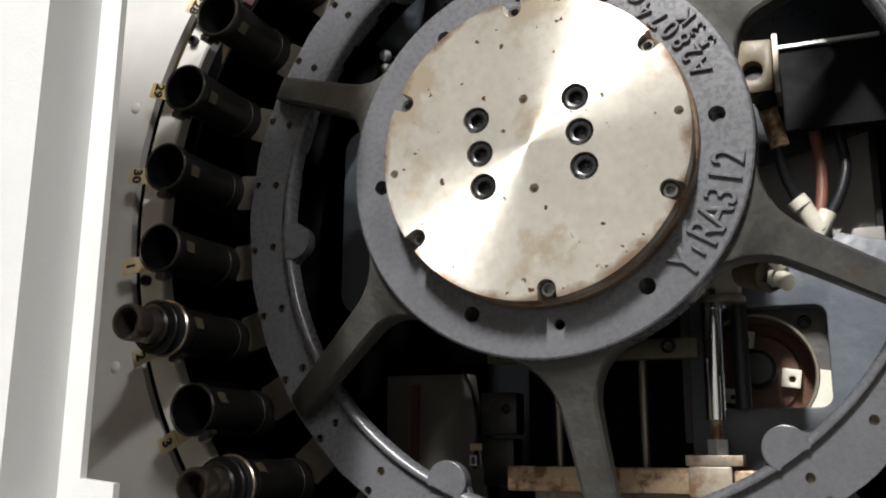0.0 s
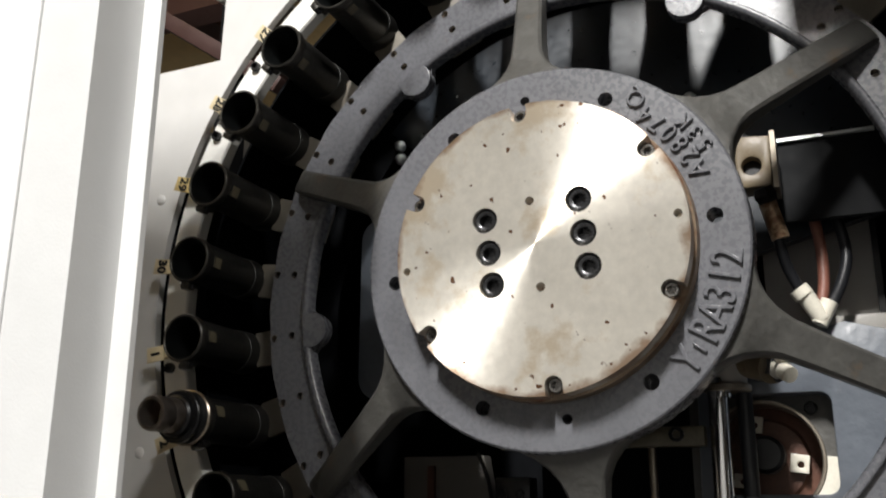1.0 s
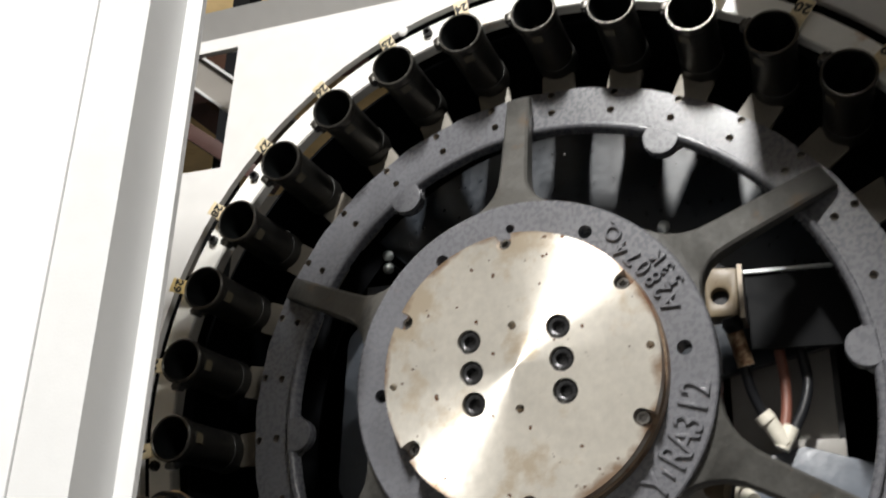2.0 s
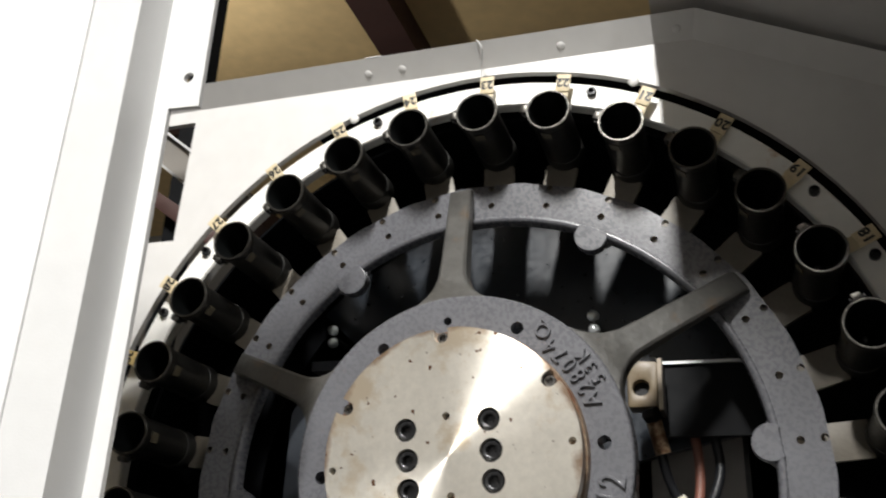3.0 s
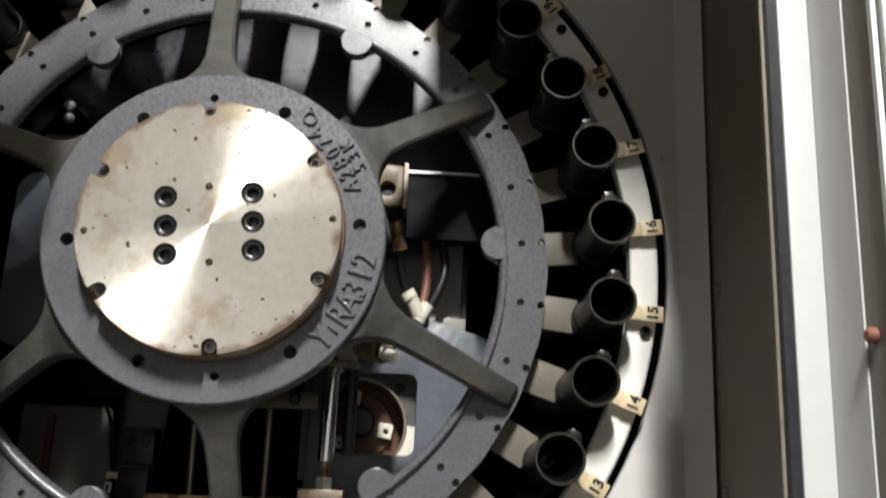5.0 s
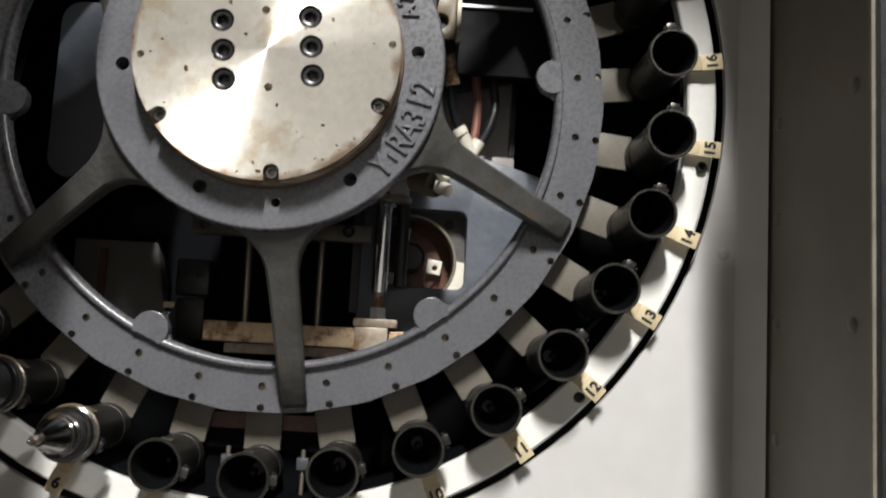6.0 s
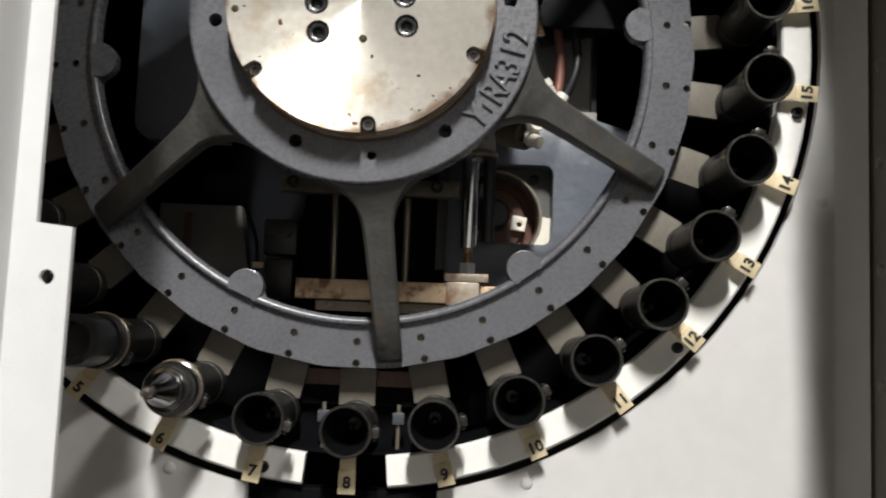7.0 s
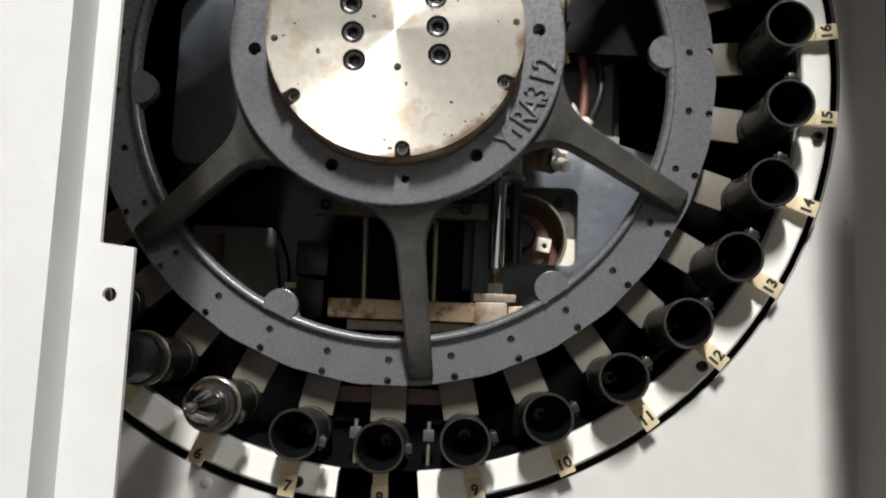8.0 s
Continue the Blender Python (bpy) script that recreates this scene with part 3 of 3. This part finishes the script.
yellow_tab_mesh = finish(box(0.0570, 0.0875, -0.0485, -0.0467, -0.0112, 0.0112), "tag_face", YELLOW_TAG, 30, 0.0005)
random.seed(7)
digit_mesh = {}
pots = {}
for n in range(1, 31):
    a = -90 + 12 * (n - 8)
    m = Matrix.Translation(HUB) @ Matrix.Rotation(-radians(a), 4, "Y") @ Matrix.Translation((0.533, 0, 0))
    words = "oily black steel tool pot with cream number tag, empty" if n not in (2, 4, 5, 6) else "oily black steel tool pot with cream number tag, holding a tool"
    pot = thing("tool_pot", words, "tool pot", m, "tool pots round the wheel")
    pots[n] = m
    put("sleeve", sleeve_mesh, pot)
    put("collar", collar_mesh, pot, "worn bare-metal collar")
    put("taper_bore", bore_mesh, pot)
    put("band", band_mesh, pot)
    if n not in (2, 4, 5, 6):
        put("grip_ball", grip_mesh, pot, "black steel grip ball deep in the bore")
    clip = put("clip", clip_mesh, pot)
    put("clip_screw", clip_screw_mesh, clip)
    put("mounting_arm", arm_mesh, pot, "dull grey mounting arm")
    put("body_label", label_mesh, pot)
    tilt = random.uniform(-3, 3)
    tag = put("number_tag", tag_mesh, pot, "aged cream number tag", Matrix.Translation((0.036 - 0.010 * math.cos(radians(a)) + 0.009 * min(0, math.sin(radians(a))), 0, 0)) @ Matrix.Rotation(radians(tilt), 4, "Y") @ Matrix.Translation((-0.03, 0, 0)))
    put("tag_face", yellow_tab_mesh if n == 29 else tab_mesh, tag, "yellower tag face" if n == 29 else "")
    text = str(n)
    for i, ch in enumerate(text):
        if ch not in digit_mesh:
            digit_mesh[ch] = letters(ch, 0.0205, 0.0003, INK, "digit", 0.0008)
        put("digit", digit_mesh[ch], tag, at=Matrix.Translation((0.0730, -0.0489, 0)) @ Matrix.Rotation(radians(-90), 4, "Y") @ Matrix.Translation(((i - (len(text) - 1) / 2) * 0.0106, 0, 0)))


# ---------------------------------------------------------------- tools in the pots
def holder(n, label, nose, material):
    ob = thing("tool_holder", label, "tool holder", pots[n])
    part("flange", lathe([(0.022, -0.099), (0.0335, -0.099), (0.0345, -0.1005), (0.0345, -0.106), (0.0285, -0.109), (0.0285, -0.1135), (0.0345, -0.1165), (0.0345, -0.122), (0.033, -0.1235), (0.0, -0.1235)], 40, closed=False), CHUCK if n == 6 else BLACK, ob)
    part("pull_ring", lathe([(0.0336, -0.0986), (0.0358, -0.0990), (0.0366, -0.1005), (0.0366, -0.1035), (0.0350, -0.1050), (0.0336, -0.1050)], 40), PULL_RING, ob, "worn bright ring")
    part("front_collar", lathe([(0.0, -0.1236), (0.027, -0.1236), (0.027, -0.131), (0.0245, -0.1335), (0.0, -0.1335)], 36, closed=False), BLACK, ob)
    part("nose", lathe(nose, 36, closed=False), material, ob)
    return ob


tube = [(0.0225, -0.1334), (0.0225, -0.146), (0.0210, -0.149), (0.0225, -0.152), (0.0225, -0.172), (0.0210, -0.175), (0.0175, -0.175), (0.0165, -0.172), (0.0165, -0.14), (0, -0.14)]
holder(2, "black tool holder with worn hollow steel nose in a pot", tube, HOLDER)
holder(4, "black tool holder with worn hollow steel nose in a pot", tube, HOLDER)
holder(5, "dark brown oily tool holder with wide body in a pot", [(0.0315, -0.1334), (0.0315, -0.190), (0.029, -0.196), (0.022, -0.196), (0.02, -0.18), (0, -0.18)], BLACK)
drill = holder(6, "steel collet chuck with a short centre drill in a pot", [(0.0265, -0.1334), (0.0265, -0.142), (0.0240, -0.144), (0.0240, -0.152), (0.0215, -0.154), (0.0205, -0.160), (0.0080, -0.202), (0, -0.202)], CHUCK)
part("drill", lathe([(0.0060, -0.201), (0.0060, -0.216), (0.0030, -0.219), (0.0026, -0.228), (0, -0.232)], 14, closed=False), HOLDER, drill)

# ---------------------------------------------------------------- machinery seen between the spokes
frame_plate = thing("carrier_casting", "blue-grey painted machine casting behind the wheel", "casting")
cut = [(0.150, 1.338)] + arc(0.262, 1.352, 0.014, -90, 0, 5) + arc(0.262, 1.446, 0.014, 0, 90, 5) + [(0.150, 1.460)]
outline = arc(0, 1.6, 0.44, -75, -12, 24) + [(0.30, 1.545), (0.20, 1.52), (0.118, 1.47), (0.114, 1.30)]
part("casting", slab(outline, [cut], 0.125, 0.165), BODY_BLUE, frame_plate, bevel=0.002)
left_plate = arc(-0.332, 1.505, 0.032, 270, 180, 8) + arc(-0.332, 1.715, 0.032, 180, 90, 8) + [(-0.22, 1.747), (-0.22, 1.473)]
part("left_web", slab(left_plate, [], 0.10, 0.13), BODY_BLUE, frame_plate, bevel=0.003)
part("upper_bar", box(-0.33, -0.20, 0.09, 0.12, 1.792, 1.808), CAST_DARK, frame_plate)

motor = thing("motor", "round rusty brown motor end with a black knob", "motor", pose(0.190, 0, 1.382))
part("flange", slab([(-0.09, -0.085), (0.095, -0.085), (0.095, 0.095), (-0.09, 0.095)], [ring_of(0, 0, 0.0725, 48), ring_of(0.060, 0.062, 0.0085, 16)], 0.1655, 0.180), SPOKE, motor, "dirty grey flange")
corner = arc(0, 0, 0.0740, -62, 2, 14)
part("corner_plate", slab(corner + [(0.092, 0.0), (0.092, -0.08), (0.04, -0.08)], [], 0.155, 0.1650), PLASTIC, motor, "white corner plate")
part("bezel", lathe([(0.0685, 0.156), (0.0700, 0.154), (0.0728, 0.154), (0.0735, 0.157), (0.0735, 0.215), (0.0685, 0.215)], 56), SHAFT, motor, "pale worn bezel")
part("end_bell", lathe([(0, 0.20), (0.050, 0.20), (0.054, 0.206), (0.0684, 0.210), (0.0684, 0.24), (0, 0.24)], 44, closed=False), BROWN, motor)
part("knob", lathe([(0, 0.160), (0.019, 0.160), (0.0235, 0.164), (0.0235, 0.20), (0, 0.20)], 32, closed=False), HOSE_BLACK, motor, at=pose(0.001, 0, 0.006))
for x, z, s in ((0.040, -0.005, 0.0115), (-0.012, 0.046, 0.0105), (-0.033, -0.026, 0.009)):
    lug = slab([(-s, -s), (s, -s), (s, s), (-s, s)], [ring_of(0.1 * s, -0.1 * s, s * 0.38, 14)], 0.186, 0.1995)
    part("lug", lug, PLASTIC, motor, "cream lug with a hole", at=pose(x, 0, z, 0, 8, 0), bevel=0.001)
put("flange_screw", cap_screw_mesh(0.0075, 0.01, "flange_screw", BLACK), motor, at=pose(0.060, 0.170, 0.062))

actuator = thing("pneumatic_cylinder", "chromed pneumatic cylinder rod with a hexagon nut", "cylinder")
part("rod", rod((0.150, 0.075, 1.475), (0.149, 0.07, 1.322), 0.0118, 28), CHROME, actuator)
part("rod_collar", rod((0.1515, 0.075, 1.452), (0.1515, 0.075, 1.460), 0.0145, 24), CHROME, actuator)
part("neck", rod((0.149, 0.07, 1.322), (0.149, 0.07, 1.300), 0.0065, 18), RUSTY, actuator)
part("nut", rod((0.149, 0.07, 1.300), (0.149, 0.07, 1.282), 0.0125, 6), NUT, actuator, "pale zinc hexagon nut")
part("head_block", rod((0.163, 0.085, 1.468), (0.163, 0.085, 1.56), 0.0215, 32), HEAD_PAINT, actuator, "pale grey cylinder body")
part("end_disc", lathe([(0, -0.004), (0.027, -0.004), (0.029, -0.002), (0.029, 0.003), (0.027, 0.005), (0, 0.005)], 36, closed=False), SHAFT, actuator, at=pose(0.160, 0.085, 1.463, 90))
part("tie_tube", rod((0.178, 0.100, 1.462), (0.178, 0.100, 1.335), 0.0095, 20), HOSE_BLACK, actuator, "black tie tube")

yoke = thing("cross_bar", "rust-speckled steel cross bar with clevis block", "bar")
part("bar", box(-0.096, 0.125, 0.040, 0.066, 1.239, 1.268), RUSTY, yoke, bevel=0.002)
part("clevis", box(0.119, 0.166, 0.034, 0.084, 1.236, 1.2700), CLEVIS, yoke, bevel=0.002)
part("bar_end", box(0.1675, 0.192, 0.042, 0.066, 1.243, 1.266), RUSTY, yoke, bevel=0.002)
part("clevis_top", box(0.116, 0.1785, 0.036, 0.082, 1.2705, 1.2825), CLEVIS, yoke, bevel=0.0015)
part("lower_strip", box(-0.07, 0.12, 0.070, 0.084, 1.224, 1.238), CLEVIS, yoke)
for x, x2 in ((-0.057, -0.053), (0.055, 0.056)):
    shaft = part("guide_shaft", rod((x, 0.13, 1.44), (x2, 0.13, 1.255), 0.0054, 18), SHAFT, None)
    tagged(shaft, "thin steel guide shaft with rust marks", "shaft", "guide shafts")
head = thing("guide_bracket", "rusty steel slide head with screws", "bracket")
part("bar", box(-0.128, 0.133, 0.058, 0.080, 1.394, 1.418), OLD_LABEL, head, bevel=0.002)
for x in (-0.11, 0.10):
    put("screw", cap_screw_mesh(0.009, 0.012, "screw"), head, at=pose(x, 0.052, 1.408))
rear = thing("mounting_plate", "slide plate behind the guide shafts, near-black in place of shade", "plate")
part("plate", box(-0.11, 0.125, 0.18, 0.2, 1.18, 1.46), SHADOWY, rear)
sensor = thing("sensor_block", "black sensor block with two screws and cable", "sensor")
part("upper_block", box(-0.163, -0.112, 0.13, 0.165, 1.307, 1.362), BLACK, sensor, bevel=0.003)
part("lower_block", box(-0.158, -0.115, 0.125, 0.165, 1.240, 1.302), BLACK, sensor, bevel=0.003)
for x in (-0.151, -0.126):
    put("screw", cap_screw_mesh(0.0065, 0.008, "screw"), sensor, at=pose(x, 0.124, 1.340))
part("connector", box(-0.178, -0.161, 0.13, 0.15, 1.286, 1.295), TAG, sensor, "small tan connector")
part("socket", slab([(-0.178, 1.266), (-0.168, 1.266), (-0.168, 1.280), (-0.178, 1.280)], [[(-0.1755, 1.268), (-0.1705, 1.268), (-0.1705, 1.277), (-0.1755, 1.277)]], 0.128, 0.140), NUT, sensor, "small square pale socket")
part("cable", pipe([(-0.215, 0.2, 1.40), (-0.195, 0.19, 1.36), (-0.178, 0.16, 1.315), (-0.176, 0.14, 1.262)], 0.003, 8, 6), HOSE_BLACK, sensor)
cabinet = thing("rear_cabinet", "plain grey sheet-metal cabinet behind the wheel", "cabinet")
part("sheet", slab([(-0.37, 1.18), (-0.195, 1.18), (-0.232, 1.400), (-0.37, 1.400)], [], 0.27, 0.30), GREY_PANEL, cabinet, bevel=0.002)
part("stripe", box(-0.325, -0.313, 0.262, 0.268, 1.20, 1.385), BROWN, cabinet, "brown rusty strip")

valve = thing("valve_block", "cream plastic valve block with a black port", "valve")
part("block", slab([(0.197, 1.700), (0.238, 1.700), (0.240, 1.765), (0.205, 1.768), (0.197, 1.752)], [ring_of(0.216, 1.728, 0.0115, 20)], 0.03, 0.07), CREAM, valve, bevel=0.003)
part("port", rod((0.216, 0.045, 1.728), (0.216, 0.07, 1.728), 0.0115, 18), BLACK, valve)
part("side_plate", box(0.240, 0.246, 0.025, 0.075, 1.695, 1.768), SHAFT, valve)
part("elbow", rod((0.226, 0.05, 1.698), (0.240, 0.06, 1.640), 0.011, 16), RUSTY, valve, "brass elbow")
part("elbow_cap", rod((0.221, 0.04, 1.690), (0.236, 0.03, 1.690), 0.011, 6), BLACK, valve)
plate = thing("cover_panel", "dark grey sheet-metal panel with bright edge", "panel")
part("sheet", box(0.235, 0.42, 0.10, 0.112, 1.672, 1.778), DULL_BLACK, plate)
part("edge", box(0.235, 0.36, 0.094, 0.112, 1.778, 1.782), NUT, plate, "bare bright edge")
for name, pts, r, mat, words in (
        ("air_hose", [(0.236, 0.06, 1.648), (0.243, 0.08, 1.61), (0.258, 0.10, 1.575), (0.267, 0.11, 1.56)], 0.0068, HOSE_BLACK, "short black rubber air hose"),
        ("air_hose", [(0.277, 0.14, 1.70), (0.283, 0.14, 1.64), (0.282, 0.13, 1.595), (0.276, 0.12, 1.562)], 0.0072, HOSE_RED, "faded red-brown rubber air hose"),
        ("air_hose", [(0.303, 0.15, 1.70), (0.312, 0.15, 1.64), (0.304, 0.14, 1.60), (0.286, 0.12, 1.560)], 0.0072, HOSE_BLACK, "curved black rubber air hose")):
    tagged(part(name, pipe(pts, r), mat, None), words, "hose", "air hoses")
tee = thing("hose_tee", "cream plastic tee piece joining the hoses", "fitting")
part("arm", rod((0.258, 0.10, 1.578), (0.276, 0.11, 1.546), 0.011, 16), PLASTIC, tee)
part("arm", rod((0.287, 0.112, 1.568), (0.272, 0.11, 1.540), 0.0105, 16), PLASTIC, tee)
part("collar", rod((0.252, 0.098, 1.584), (0.259, 0.10, 1.574), 0.0125, 16), PLASTIC, tee)
elbow = thing("port_fitting", "cream brass port fitting with white plug", "fitting")
part("body", rod((0.195, 0.03, 1.488), (0.222, 0.0, 1.476), 0.020, 24), CREAM, elbow)
part("hexagon", rod((0.222, 0.0, 1.476), (0.230, -0.008, 1.473), 0.0165, 6), CHROME, elbow)
part("plug", rod((0.228, -0.002, 1.484), (0.235, -0.016, 1.491), 0.0105, 16), PLASTIC, elbow)
part("plug", rod((0.232, -0.008, 1.470), (0.240, -0.018, 1.463), 0.0095, 16), PLASTIC, elbow)
rear_sheet = thing("rear_sheet", "warm grey sheet behind the air hoses", "sheet")
part("sheet", box(0.205, 0.345, 0.235, 0.243, 1.50, 1.72), REAR_GREY, rear_sheet)
part("upright", box(0.345, 0.353, 0.215, 0.243, 1.50, 1.72), BLACK, rear_sheet)
shelf = thing("rear_shelf", "pale painted ledge behind the hoses", "ledge")
part("ledge", box(0.285, 0.352, 0.20, 0.234, 1.535, 1.566), HEAD_PAINT, shelf, bevel=0.002)
for x, y, z in ((-0.316, 0.13, 1.863), (0.138, 0.11, 1.854)):
    nipple = thing("grease_nipple", "bright chromed double-ball grease nipple", "grease nipple", pose(x, y, z), "grease nipples")
    ball = [(0, -0.0105), (0.0072, -0.0075), (0.0095, 0), (0.0068, 0.0072), (0, 0.0100)]
    part("ball", lathe(ball, 16, closed=False), NUT, nipple, smooth=80, at=pose(0, 0, 0.0115))
    part("ball", lathe(ball, 16, closed=False), NUT, nipple, smooth=80, at=pose(0.002, 0, -0.0115))
    part("stem", rod((0, 0, 0), (0, 0.06, 0.0), 0.004, 10), BLACK, nipple)
changer = thing("pot_lifter", "steel pot lifter with thin rods at the change position, body near-black in place of shade", "lifter")
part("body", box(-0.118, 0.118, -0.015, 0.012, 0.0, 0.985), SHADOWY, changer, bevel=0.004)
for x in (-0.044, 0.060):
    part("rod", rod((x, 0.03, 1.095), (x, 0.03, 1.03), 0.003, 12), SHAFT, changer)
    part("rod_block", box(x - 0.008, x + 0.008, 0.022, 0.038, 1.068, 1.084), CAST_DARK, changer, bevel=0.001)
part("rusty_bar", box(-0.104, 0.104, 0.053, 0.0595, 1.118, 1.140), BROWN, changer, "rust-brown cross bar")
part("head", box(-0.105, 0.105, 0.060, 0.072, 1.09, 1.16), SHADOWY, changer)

# ---------------------------------------------------------------- loose bits along the top and behind the small opening
wire = part("wire", pipe([(-0.016, -0.056, 2.296), (-0.006, -0.060, 2.278), (-0.010, -0.040, 2.262), (-0.014, -0.030, 2.243)], 0.0011, 6, 6), WHITE, None)
tagged(wire, "thin pale wire hanging over the folded edge", "wire")
clip_top = part("edge_clip", box(-0.214, -0.184, -0.0535, -0.050, 2.2945, 2.297), WHITE, None, bevel=0.001)
tagged(clip_top, "small white clip on the folded edge", "clip")
strut = thing("strut", "grey painted channel strut behind the opening", "strut", pose(-0.668, 0.1, 2.236, 0, 38, 0))
part("web", box(-0.22, 0.22, -0.004, 0.004, -0.026, 0.026), GREY_PANEL, strut)
for z in (-0.0285, 0.0285):
    part("flange", box(-0.22, 0.22, -0.016, 0.006, z - 0.0023, z + 0.0023), WHITE, strut, "white painted flange")
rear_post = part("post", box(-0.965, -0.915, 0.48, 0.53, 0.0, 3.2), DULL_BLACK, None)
tagged(rear_post, "black steel post on the floor behind the opening", "post")
brace = part("brace", box(-0.28, 0.28, -0.02, 0.02, -0.018, 0.018), PURLIN, None, bevel=0.002, at=pose(-1.0, 0.458, 2.366, 0, 35, 0))
tagged(brace, "dark red steel brace against the post", "brace")
